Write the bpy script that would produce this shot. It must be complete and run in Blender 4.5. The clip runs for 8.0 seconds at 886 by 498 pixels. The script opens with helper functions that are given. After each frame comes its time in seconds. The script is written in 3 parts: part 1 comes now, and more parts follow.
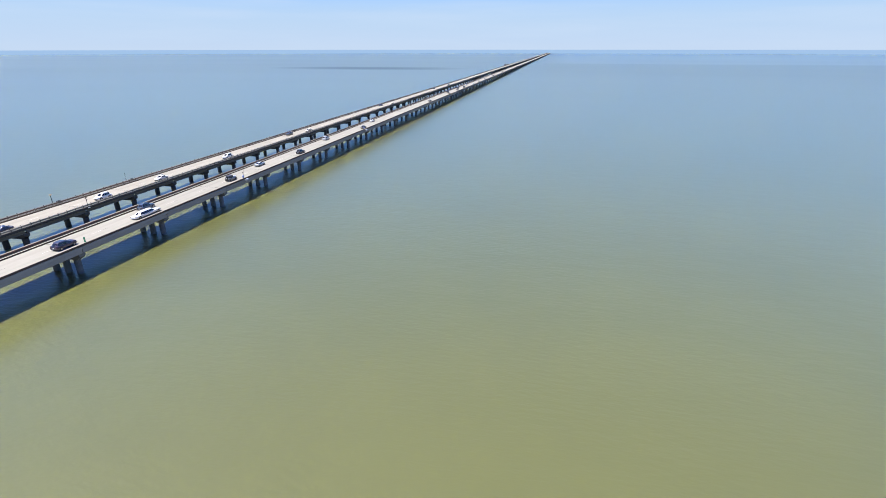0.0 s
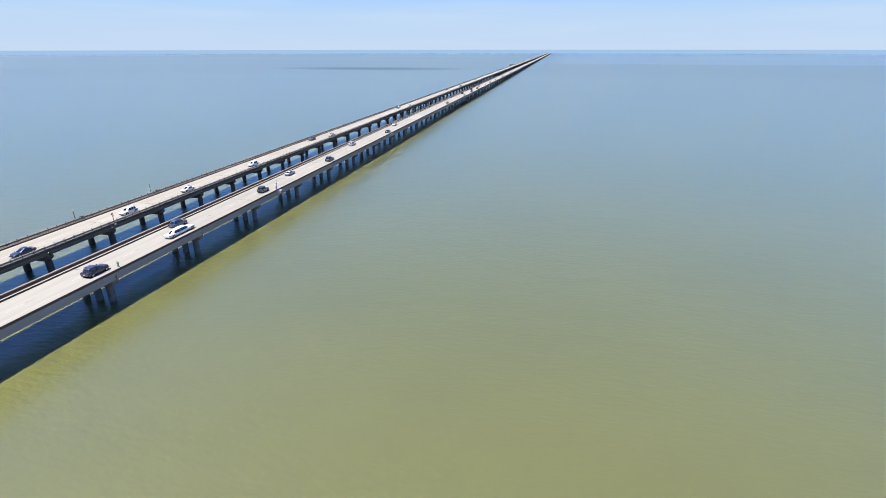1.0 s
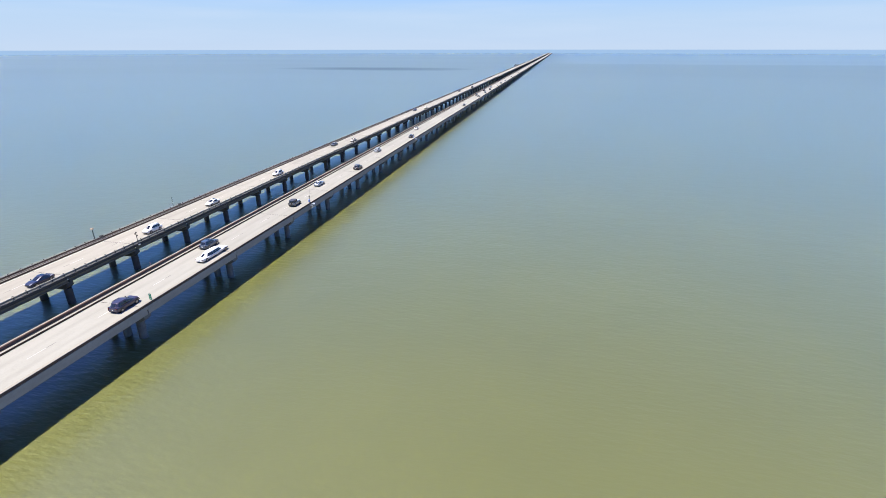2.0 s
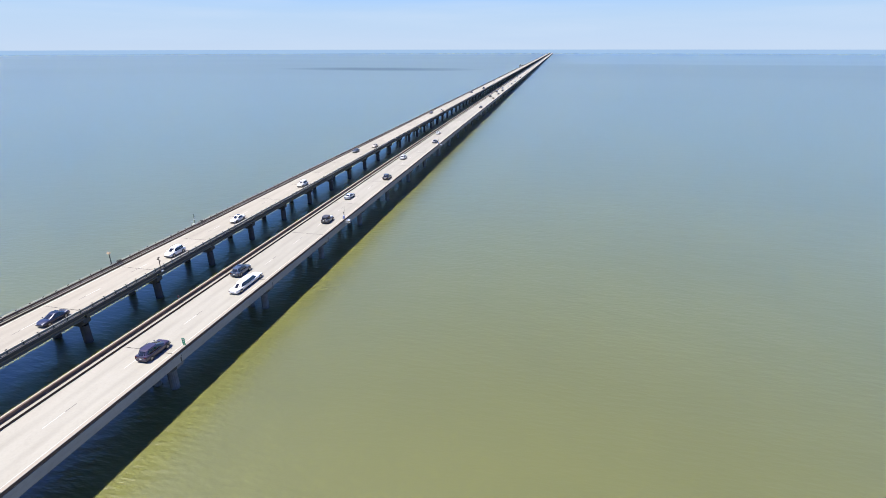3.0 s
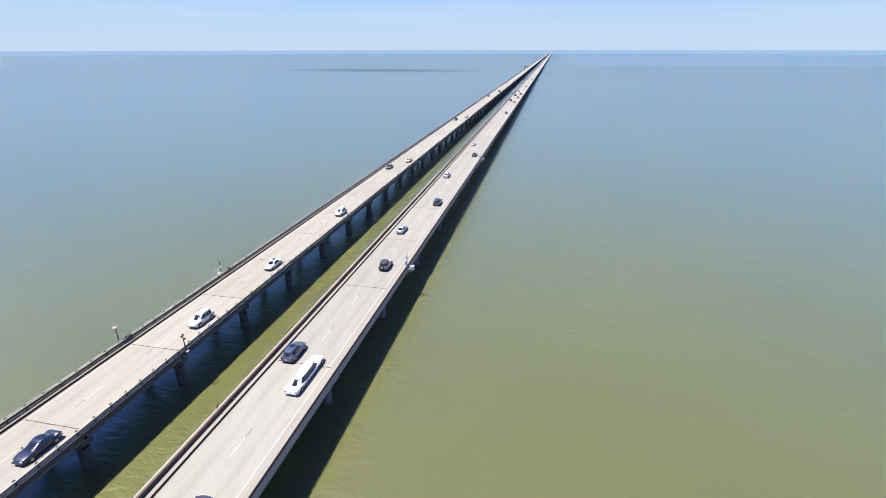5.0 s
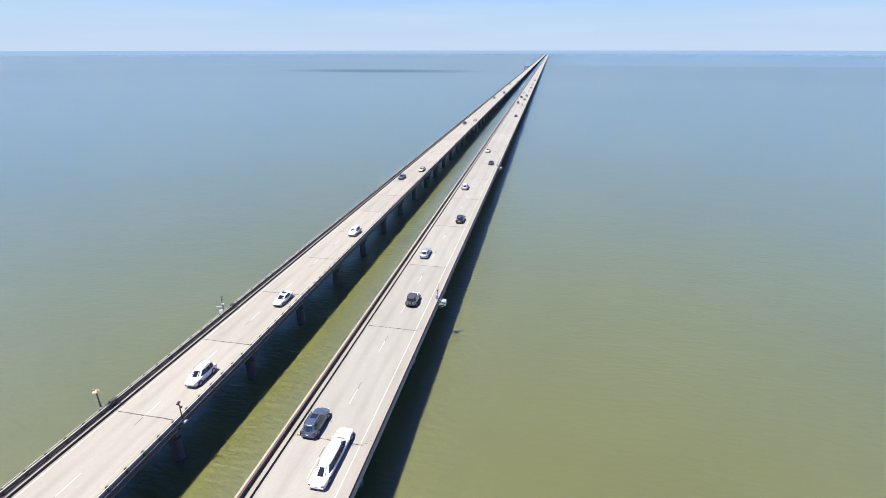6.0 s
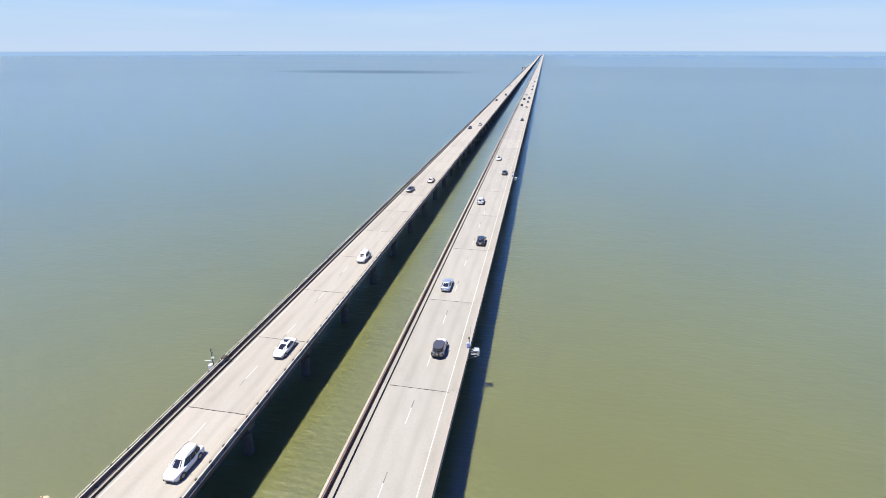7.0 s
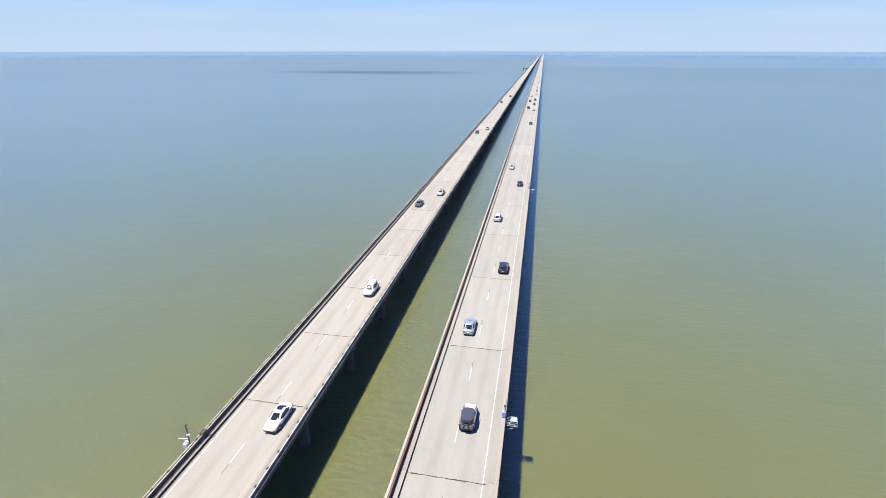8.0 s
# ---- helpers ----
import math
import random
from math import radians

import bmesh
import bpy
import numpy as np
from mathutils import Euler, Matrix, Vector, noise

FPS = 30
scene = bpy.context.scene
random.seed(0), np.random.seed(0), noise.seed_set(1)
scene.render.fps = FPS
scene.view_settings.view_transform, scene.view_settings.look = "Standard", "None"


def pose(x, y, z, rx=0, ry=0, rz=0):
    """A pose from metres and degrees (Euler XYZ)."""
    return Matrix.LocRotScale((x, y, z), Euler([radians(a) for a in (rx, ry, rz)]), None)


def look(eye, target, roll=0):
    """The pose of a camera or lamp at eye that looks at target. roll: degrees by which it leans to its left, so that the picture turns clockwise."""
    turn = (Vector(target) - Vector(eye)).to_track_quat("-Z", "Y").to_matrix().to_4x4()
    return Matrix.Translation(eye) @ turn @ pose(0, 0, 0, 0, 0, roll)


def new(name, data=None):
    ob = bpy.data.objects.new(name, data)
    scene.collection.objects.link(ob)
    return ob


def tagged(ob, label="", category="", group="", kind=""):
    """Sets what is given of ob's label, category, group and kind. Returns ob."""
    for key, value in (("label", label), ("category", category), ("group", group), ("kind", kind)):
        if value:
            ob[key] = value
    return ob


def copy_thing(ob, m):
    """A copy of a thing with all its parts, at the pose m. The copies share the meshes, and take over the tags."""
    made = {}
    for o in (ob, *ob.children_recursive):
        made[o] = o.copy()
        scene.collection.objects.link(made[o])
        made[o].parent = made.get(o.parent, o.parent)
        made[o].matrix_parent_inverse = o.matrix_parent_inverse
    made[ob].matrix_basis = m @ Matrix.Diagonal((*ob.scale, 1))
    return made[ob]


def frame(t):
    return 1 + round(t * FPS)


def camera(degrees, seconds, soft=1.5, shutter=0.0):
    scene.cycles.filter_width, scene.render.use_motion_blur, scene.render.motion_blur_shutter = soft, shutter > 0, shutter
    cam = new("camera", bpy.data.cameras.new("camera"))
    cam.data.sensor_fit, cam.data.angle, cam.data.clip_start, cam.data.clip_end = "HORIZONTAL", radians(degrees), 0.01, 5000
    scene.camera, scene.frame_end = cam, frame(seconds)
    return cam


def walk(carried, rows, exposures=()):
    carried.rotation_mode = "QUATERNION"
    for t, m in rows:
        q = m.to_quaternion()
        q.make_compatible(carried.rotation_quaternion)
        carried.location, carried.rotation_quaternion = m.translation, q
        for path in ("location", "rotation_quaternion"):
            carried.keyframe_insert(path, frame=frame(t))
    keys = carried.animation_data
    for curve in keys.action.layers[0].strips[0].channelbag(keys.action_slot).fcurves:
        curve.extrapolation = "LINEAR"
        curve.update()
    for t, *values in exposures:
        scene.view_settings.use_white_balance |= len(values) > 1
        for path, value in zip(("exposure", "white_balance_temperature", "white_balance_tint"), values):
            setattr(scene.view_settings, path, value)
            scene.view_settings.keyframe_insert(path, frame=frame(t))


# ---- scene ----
# ---- camera and its flight ----
cam = camera(83.94, 8.0, soft=0.85)


def aim(t, x, y, z, yaw, pitch, roll):
    a, b = radians(yaw), radians(pitch)
    way = Vector((-math.sin(a) * math.cos(b), math.cos(a) * math.cos(b), math.sin(b)))
    eye = Vector((x, y, z))
    return t, look(eye, eye + 100 * way, roll)


PATH = [
    (0.0, 104.80, -80.48, 46.82, 12.646, -22.182, -0.040),
    (0.5, 95.97, -76.28, 47.02, 12.575, -22.182, -0.050),
    (1.0, 87.29, -71.70, 47.22, 12.520, -22.184, -0.060),
    (1.5, 78.91, -66.86, 47.42, 12.475, -22.190, -0.064),
    (2.25, 67.33, -59.34, 47.71, 12.425, -22.202, -0.066),
    (3.0, 56.31, -51.50, 47.99, 12.380, -22.210, -0.068),
    (3.5, 49.69, -46.12, 48.16, 12.325, -22.208, -0.072),
    (4.0, 43.49, -40.58, 48.33, 12.220, -22.192, -0.080),
    (4.5, 37.67, -34.83, 48.48, 12.090, -22.168, -0.080),
    (5.2, 30.10, -26.35, 48.67, 11.890, -22.148, -0.060),
    (5.8, 24.17, -18.68, 48.84, 11.680, -22.138, -0.042),
    (6.0, 22.26, -16.03, 48.89, 11.560, -22.134, -0.035),
    (6.5, 17.78, -9.24, 49.00, 11.000, -22.100, -0.010),
    (7.0, 13.70, -2.26, 49.11, 10.920, -22.080, 0.000),
    (7.5, 10.10, 4.80, 49.21, 10.850, -22.060, -0.002),
    (8.0, 7.15, 11.76, 49.29, 10.815, -22.056, -0.004),
]
walk(cam, [aim(*r) for r in PATH], [(0.0, 1.25)])

# ---- world, sun ----
SUN_WAY = Vector((-0.34, -0.14, 1.0)).normalized()  # towards the sun
world = bpy.data.worlds.new("clear_day")
scene.world = world
world.use_nodes = True
wn, wl = world.node_tree.nodes, world.node_tree.links
sky = wn.new("ShaderNodeTexSky")
sky.sky_type, sky.sun_disc = "NISHITA", False
sky.sun_elevation = math.asin(SUN_WAY.z)
sky.sun_rotation = math.atan2(SUN_WAY.x, SUN_WAY.y) % (2 * math.pi)
sky.altitude, sky.air_density, sky.dust_density, sky.ozone_density = 0, 1.15, 0.0, 8.0
tint = wn.new("ShaderNodeMix")
tint.data_type, tint.blend_type = "RGBA", "MULTIPLY"
tint.inputs[0].default_value = 1.0
tint.inputs[7].default_value = (0.15, 0.30, 1.05, 1)
wl.new(sky.outputs[0], tint.inputs[6])
# pale haze that thins out with height, with faint wisps of high cloud in it
way = wn.new("ShaderNodeTexCoord").outputs["Generated"]
height = wn.new("ShaderNodeSeparateXYZ")
wl.new(way, height.inputs[0])
flat = wn.new("ShaderNodeMapping")
flat.inputs["Scale"].default_value = (2.2, 2.2, 26.0)
wl.new(way, flat.inputs[0])
wisp = wn.new("ShaderNodeTexNoise")
wisp.inputs["Scale"].default_value, wisp.inputs["Detail"].default_value = 1.6, 5.0
wl.new(flat.outputs[0], wisp.inputs["Vector"])


def world_ramp(fac, *stops):
    r = wn.new("ShaderNodeValToRGB")
    while len(r.color_ramp.elements) < len(stops):
        r.color_ramp.elements.new(0.5)
    for el, (p, c) in zip(r.color_ramp.elements, stops):
        el.position, el.color = p, (*c, 1)
    r.color_ramp.interpolation = "CARDINAL"
    wl.new(fac, r.inputs[0])
    return r.outputs[0]


haze = world_ramp(height.outputs[2], (0.0, (0.49, 0.60, 0.74)), (0.08, (0.370, 0.555, 0.81)), (0.15, (0.138, 0.455, 1.20)), (0.28, (0.118, 0.425, 1.35)), (0.48, (0.088, 0.270, 1.18)), (1.0, (0.026, 0.046, 0.38)))
cloud = wn.new("ShaderNodeMix")
cloud.data_type = "RGBA"
cloud.inputs[7].default_value = (0.52, 0.63, 0.76, 1)
wl.new(haze, cloud.inputs[6])
wl.new(world_ramp(wisp.outputs[0], (0.42, (0, 0, 0)), (0.80, (0.55, 0.55, 0.55))), cloud.inputs[0])
bright = wn.new("ShaderNodeVectorMath")
bright.operation = "SCALE"
bright.inputs["Scale"].default_value = 10.0
wl.new(cloud.outputs[2], bright.inputs[0])
veil = wn.new("ShaderNodeMix")
veil.data_type = "RGBA"
wl.new(world_ramp(height.outputs[2], (0.0, (0.9, 0.9, 0.9)), (0.10, (0.88, 0.88, 0.88)), (0.55, (0.6, 0.6, 0.6))), veil.inputs[0])
wl.new(tint.outputs[2], veil.inputs[6])
wl.new(bright.outputs[0], veil.inputs[7])
wl.new(veil.outputs[2], wn["Background"].inputs[0])
wn["Background"].inputs[1].default_value = 0.053
sun = new("sun", bpy.data.lights.new("sun", "SUN"))
sun.data.energy, sun.data.angle, sun.data.color = 5.0, radians(0.55), (1.0, 0.94, 0.85)
sun.matrix_world = look(SUN_WAY * 200, (0, 0, 0))

# ---- sizes ----
D = 6.24            # height of both roadways over the water
SPAN, SPAN_W = 25.603, 17.069   # spans of the newer and of the older bridge
XW, Y_W = -24.32, 24.92          # middle of the older bridge, one of its joints
END = 4850.0


# ---- materials ----
def material(name, base, rough=0.6, metal=0.0, **extra):
    m = bpy.data.materials.new(name)
    m.use_nodes = True
    b = m.node_tree.nodes["Principled BSDF"]
    b.inputs["Base Color"].default_value = (*base, 1)
    b.inputs["Roughness"].default_value, b.inputs["Metallic"].default_value = rough, metal
    for k, v in extra.items():
        b.inputs[k.replace("_", " ")].default_value = v
    return m


class Nodes:
    """Short ways to add nodes to a material."""

    def __init__(self, m):
        self.n, self.l = m.node_tree.nodes, m.node_tree.links
        self.b = self.n["Principled BSDF"]

    def add(self, kind, **inputs):
        node = self.n.new("ShaderNode" + kind)
        for k, v in inputs.items():
            key = int(k[1:]) if k[0] == "i" and k[1:].isdigit() else k.replace("_", " ")
            if isinstance(v, bpy.types.NodeSocket):
                self.l.new(v, node.inputs[key])
            else:
                node.inputs[key].default_value = v
        return node

    def coords(self, scale=(1, 1, 1), kind="Object"):
        c = self.n.new("ShaderNodeTexCoord")
        return self.add("Mapping", Vector=c.outputs[kind], Scale=scale).outputs[0]

    def noise(self, vector, scale, detail=4.0, rough=0.55):
        return self.add("TexNoise", Vector=vector, Scale=scale, Detail=detail, Roughness=rough).outputs["Fac"]

    def ramp(self, fac, *stops):
        r = self.add("ValToRGB", Fac=fac)
        e = r.color_ramp.elements
        while len(e) < len(stops):
            e.new(0.5)
        for el, (p, c) in zip(e, stops):
            el.position = p
            el.color = (c, c, c, 1) if not hasattr(c, "__len__") else (*c, 1)
        return r.outputs[0]

    def math(self, op, a, b=0.0):
        node = self.add("Math", i0=a, i1=b)
        node.operation = op
        return node.outputs[0]

    def mix(self, fac, a, b, blend="MIX"):
        node = self.n.new("ShaderNodeMix")
        node.data_type, node.blend_type = "RGBA", blend
        for i, v in ((0, fac), (6, a), (7, b)):
            if isinstance(v, bpy.types.NodeSocket):
                self.l.new(v, node.inputs[i])
            else:
                node.inputs[i].default_value = v if i == 0 else (*v, 1)
        return node.outputs[2]

    def bump(self, height, strength, distance):
        return self.add("Bump", Height=height, Strength=strength, Distance=distance).outputs[0]

    def to(self, socket, name):
        self.l.new(socket, self.b.inputs[name])


def concrete(name, light, dark, grain=6.0, rough=0.85, tracks=False, vary=0.12, shoulder=(3.6, 0.35, 0.7)):
    m = material(name, light, rough)
    k = Nodes(m)
    o = k.coords()
    fine = k.noise(o, grain, 6)
    broad = k.noise(k.coords((0.5, 0.12, 0.5)), 1.0, 5)
    fac = k.math("MULTIPLY", k.ramp(broad, (0.35, 0.0), (0.75, 1.0)), 0.55)
    fac = k.math("ADD", fac, k.math("MULTIPLY", k.ramp(fine, (0.45, 0.0), (0.8, 1.0)), 0.35))
    col = k.mix(fac, light, dark)
    if tracks:
        blot = k.noise(k.coords((0.35, 0.22, 1)), 1.0, 6, 0.65)
        col = k.mix(k.math("MULTIPLY", k.ramp(blot, (0.55, 0.0), (0.78, 1.0)), 0.45), col, (dark[0] * 0.85, dark[1] * 0.85, dark[2] * 0.85))
        # oil-darkened bands along the middle of each lane, and scuffed shoulders
        sep = k.add("SeparateXYZ", Vector=k.n.new("ShaderNodeTexCoord").outputs["Object"])
        x = k.math("ABSOLUTE", sep.outputs[0])
        lane = k.math("ABSOLUTE", k.math("SUBTRACT", x, 1.85))
        band = k.ramp(lane, (0.0, 1.0), (0.75, 0.0))
        streak = k.noise(k.coords((1.6, 0.05, 1.0)), 1.0, 4)
        col = k.mix(k.math("MULTIPLY", band, k.math("MULTIPLY", streak, 0.55)), col, (dark[0] * 0.8, dark[1] * 0.8, dark[2] * 0.8))
        edge = k.ramp(k.math("SUBTRACT", x, shoulder[0]), (0.0, 0.0), (0.25, 1.0))
        col = k.mix(k.math("MULTIPLY", edge, k.math("ADD", shoulder[1], k.math("MULTIPLY", streak, shoulder[2]))), col, (dark[0] * 0.78, dark[1] * 0.8, dark[2] * 0.84))
    rnd = k.n.new("ShaderNodeObjectInfo").outputs["Random"]
    val = k.math("ADD", 1.0 - vary / 2, k.math("MULTIPLY", rnd, vary))
    hsv = k.add("HueSaturation", Color=col, Value=val)
    k.to(hsv.outputs[0], "Base Color")
    k.to(k.bump(fine, 0.25, 0.01), "Normal")
    return m


M_DECK = concrete("deck_concrete", (0.229, 0.221, 0.194), (0.175, 0.166, 0.142), 3.0, 0.85, True, shoulder=(4.0, 0.05, 0.35))
M_DECK_OLD = concrete("old_deck_concrete", (0.235, 0.221, 0.190), (0.180, 0.166, 0.139), 3.0, 0.85, True, shoulder=(4.0, 0.35, 0.9))
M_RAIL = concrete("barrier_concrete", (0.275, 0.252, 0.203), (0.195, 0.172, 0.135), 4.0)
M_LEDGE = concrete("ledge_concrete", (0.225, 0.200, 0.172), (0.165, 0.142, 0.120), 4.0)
M_BEAM = concrete("girder_concrete", (0.315, 0.28, 0.243), (0.21, 0.184, 0.158), 1.5)
M_PIER = concrete("pier_concrete", (0.185, 0.170, 0.155), (0.085, 0.078, 0.072), 1.2)
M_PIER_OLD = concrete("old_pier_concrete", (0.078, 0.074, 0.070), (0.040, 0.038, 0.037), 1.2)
# near-black concrete that paints shade on kerb faces and at the barrier's foot
M_SHADE = concrete("stained_concrete", (0.062, 0.036, 0.019), (0.030, 0.018, 0.010), 2.0)
# weathered brown of the barriers, deepened to paint in shade on inner faces
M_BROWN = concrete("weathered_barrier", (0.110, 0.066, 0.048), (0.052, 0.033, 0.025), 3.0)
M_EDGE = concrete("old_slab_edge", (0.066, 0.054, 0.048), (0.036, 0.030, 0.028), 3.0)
M_PAINT = concrete("road_paint_white", (0.370, 0.356, 0.336), (0.282, 0.258, 0.225), 5.0)
M_YELLOW = concrete("road_paint_yellow", (0.275, 0.239, 0.178), (0.235, 0.209, 0.167), 5.0)
M_TAR = concrete("black_marking", (0.079, 0.075, 0.071), (0.174, 0.158, 0.142), 5.0)
M_JOINT = concrete("joint_seal", (0.024, 0.021, 0.020), (0.075, 0.065, 0.055), 5.0, vary=1.1)
M_STEEL = concrete("galvanised_rail", (0.411, 0.387, 0.332), (0.284, 0.261, 0.213), 8.0, 0.55)
M_POST = concrete("weathered_post", (0.035, 0.029, 0.025), (0.075, 0.06, 0.048), 8.0, 0.6)


def water_material():
    m = material("turbid_water", (0.2, 0.2, 0.08), 0.1, IOR=1.333, Coat_Weight=1.0, Coat_IOR=1.72, Coat_Roughness=0.18)
    k = Nodes(m)
    # light spreads in the silty water, which softens the edge of every shadow
    k.b.subsurface_method = "BURLEY"
    k.b.inputs["Subsurface Weight"].default_value = 1.0
    k.b.inputs["Subsurface Radius"].default_value = (1.0, 1.0, 0.6)
    k.b.inputs["Subsurface Scale"].default_value = 0.75
    broad = k.noise(k.coords((0.006, 0.010, 1)), 1.0, 4)
    mid = k.noise(k.coords((0.03, 0.05, 1)), 1.0, 3)
    f = k.math("ADD", k.math("MULTIPLY", broad, 0.7), k.math("MULTIPLY", mid, 0.3))
    col = k.ramp(f, (0.35, (0.0780, 0.0835, 0.0220)), (0.65, (0.0890, 0.0945, 0.0250)))
    # a long thin wind-ruffled streak on the open lake
    sep = k.add("SeparateXYZ", Vector=k.n.new("ShaderNodeTexCoord").outputs["Object"])
    wob = k.noise(k.coords((0.004, 0.004, 1)), 1.0, 3)
    u = k.math("DIVIDE", k.math("ADD", sep.outputs[0], 380.0), 270.0)
    v = k.math("SUBTRACT", k.math("SUBTRACT", sep.outputs[1], 1120.0), k.math("MULTIPLY", wob, 120.0))
    v = k.math("DIVIDE", v, 120.0)
    r = k.math("ADD", k.math("MULTIPLY", u, u), k.math("MULTIPLY", v, v))
    patch = k.ramp(r, (0.05, 1.0), (1.0, 0.0))
    k.to(k.mix(k.math("MULTIPLY", patch, 0.7), col, (0.02, 0.04, 0.06)), "Base Color")
    # calmer, brighter water far out on the bridge's open side
    edge = k.math("ADD", sep.outputs[1], k.math("MULTIPLY", wob, 160.0))
    calm = k.math("MULTIPLY", k.ramp(k.math("DIVIDE", edge, 5000.0), (0.335, 0.0), (0.365, 1.0)), k.ramp(k.math("DIVIDE", sep.outputs[0], 1000.0), (0.0, 0.0), (0.15, 1.0)))
    # the open lake further out is more ruffled than the water round the bridge
    away = k.add("VectorMath", i0=k.n.new("ShaderNodeTexCoord").outputs["Object"])
    away.operation = "LENGTH"
    open_lake = k.ramp(k.math("DIVIDE", away.outputs["Value"], 2000.0), (0.15, 0.0), (0.75, 1.0))
    # ripples, short chop and a long low swell, lost in the ruffle further out
    rip = k.noise(k.coords((0.42, 1.15, 1)), 1.0, 2, 0.5)
    chop = k.noise(k.coords((0.12, 0.2, 1)), 1.0, 1)
    gust = k.ramp(k.noise(k.coords((0.012, 0.02, 1)), 1.0, 3), (0.35, 0.12), (0.65, 0.22))
    near = k.ramp(k.math("DIVIDE", away.outputs["Value"], 2000.0), (0.045, 1.0), (0.13, 0.0))
    h = k.math("ADD", k.math("MULTIPLY", k.math("MULTIPLY", k.math("SUBTRACT", rip, 0.5), gust), near), k.math("MULTIPLY", k.math("SUBTRACT", chop, 0.5), 0.22))
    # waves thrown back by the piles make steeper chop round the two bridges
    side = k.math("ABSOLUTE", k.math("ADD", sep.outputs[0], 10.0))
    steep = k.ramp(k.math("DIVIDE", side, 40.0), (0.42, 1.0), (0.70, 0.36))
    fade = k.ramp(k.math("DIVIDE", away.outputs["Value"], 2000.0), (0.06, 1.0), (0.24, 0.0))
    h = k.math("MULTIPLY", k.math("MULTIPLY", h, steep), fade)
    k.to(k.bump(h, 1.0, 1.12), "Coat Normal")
    wind = k.noise(k.coords((0.0005, 0.0014, 1)), 1.0, 2)
    ruffled = k.math("MULTIPLY", open_lake, k.math("SUBTRACT", 0.03, k.math("MULTIPLY", calm, 0.03)))
    rough = k.math("ADD", k.ramp(wind, (0.3, 0.280), (0.7, 0.305)), ruffled)
    rough = k.math("ADD", rough, k.math("MULTIPLY", k.math("SUBTRACT", steep, 0.36), 0.04))
    weight = k.math("ADD", k.math("SUBTRACT", 0.95, k.math("MULTIPLY", open_lake, 0.06)), k.math("MULTIPLY", calm, 0.11))
    k.to(k.math("MULTIPLY", weight, k.math("SUBTRACT", 1.0, k.math("MULTIPLY", patch, 0.6))), "Coat Weight")
    k.to(k.math("SUBTRACT", 0.3, k.math("MULTIPLY", patch, 0.25)), "Specular IOR Level")
    k.to(rough, "Roughness")
    k.to(rough, "Coat Roughness")
    return m


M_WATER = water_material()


# ---- mesh helpers ----
def part(name, bm, mat, parent=None, label="", smooth=False):
    """Links a bmesh as one mesh object, under parent if there is one."""
    me = bpy.data.meshes.new(name)
    bmesh.ops.recalc_face_normals(bm, faces=bm.faces)
    bm.to_mesh(me)
    bm.free()
    me.materials.append(mat)
    if smooth:
        me.shade_smooth()
        me.set_sharp_from_angle(angle=radians(smooth))
    ob = new(name, me)
    ob.parent = parent
    return tagged(ob, label)


def again(ob, parent, place, name=""):
    """Another object on the mesh of ob, under parent."""
    o = new(name or ob.name.split(".")[0], ob.data)
    o.parent, o.location = parent, place
    if ob.get("label"):
        o["label"] = ob["label"]
    return o


def empty(name, place=(0, 0, 0), turn=0.0):
    e = new(name)
    e.matrix_world = pose(*place, 0, 0, turn)
    return e


def box(bm, x0, x1, y0, y1, z0, z1):
    v = [bm.verts.new(p) for p in ((x0, y0, z0), (x1, y0, z0), (x1, y1, z0), (x0, y1, z0), (x0, y0, z1), (x1, y0, z1), (x1, y1, z1), (x0, y1, z1))]
    for q in ((3, 2, 1, 0), (4, 5, 6, 7), (0, 1, 5, 4), (1, 2, 6, 5), (2, 3, 7, 6), (3, 0, 4, 7)):
        bm.faces.new([v[i] for i in q])
    return bm


def prism(bm, profile, y0, y1):
    """A profile of (x, z) carried along y."""
    a = [bm.verts.new((x, y0, z)) for x, z in profile]
    b = [bm.verts.new((x, y1, z)) for x, z in profile]
    n = len(a)
    bm.faces.new(a)
    bm.faces.new(b[::-1])
    for i in range(n):
        bm.faces.new((a[i], b[i], b[(i + 1) % n], a[(i + 1) % n]))
    return bm


def rod(bm, p0, p1, r0, r1=None, n=10):
    """A round bar from p0 to p1."""
    r1 = r0 if r1 is None else r1
    p0, p1 = Vector(p0), Vector(p1)
    q = (p1 - p0).to_track_quat("Z", "Y")
    rings = []
    for p, r in ((p0, r0), (p1, r1)):
        rings.append([bm.verts.new(p + q @ Vector((r * math.cos(2 * math.pi * i / n), r * math.sin(2 * math.pi * i / n), 0))) for i in range(n)])
    bm.faces.new(rings[0][::-1])
    bm.faces.new(rings[1])
    for i in range(n):
        j = (i + 1) % n
        bm.faces.new((rings[0][i], rings[0][j], rings[1][j], rings[1][i]))
    return bm


def chamfer_box(x0, x1, y0, y1, z0, z1, c):
    bm = box(bmesh.new(), x0, x1, y0, y1, z0, z1)
    bmesh.ops.bevel(bm, geom=bm.edges[:], offset=c, segments=2, affect="EDGES")
    return bm


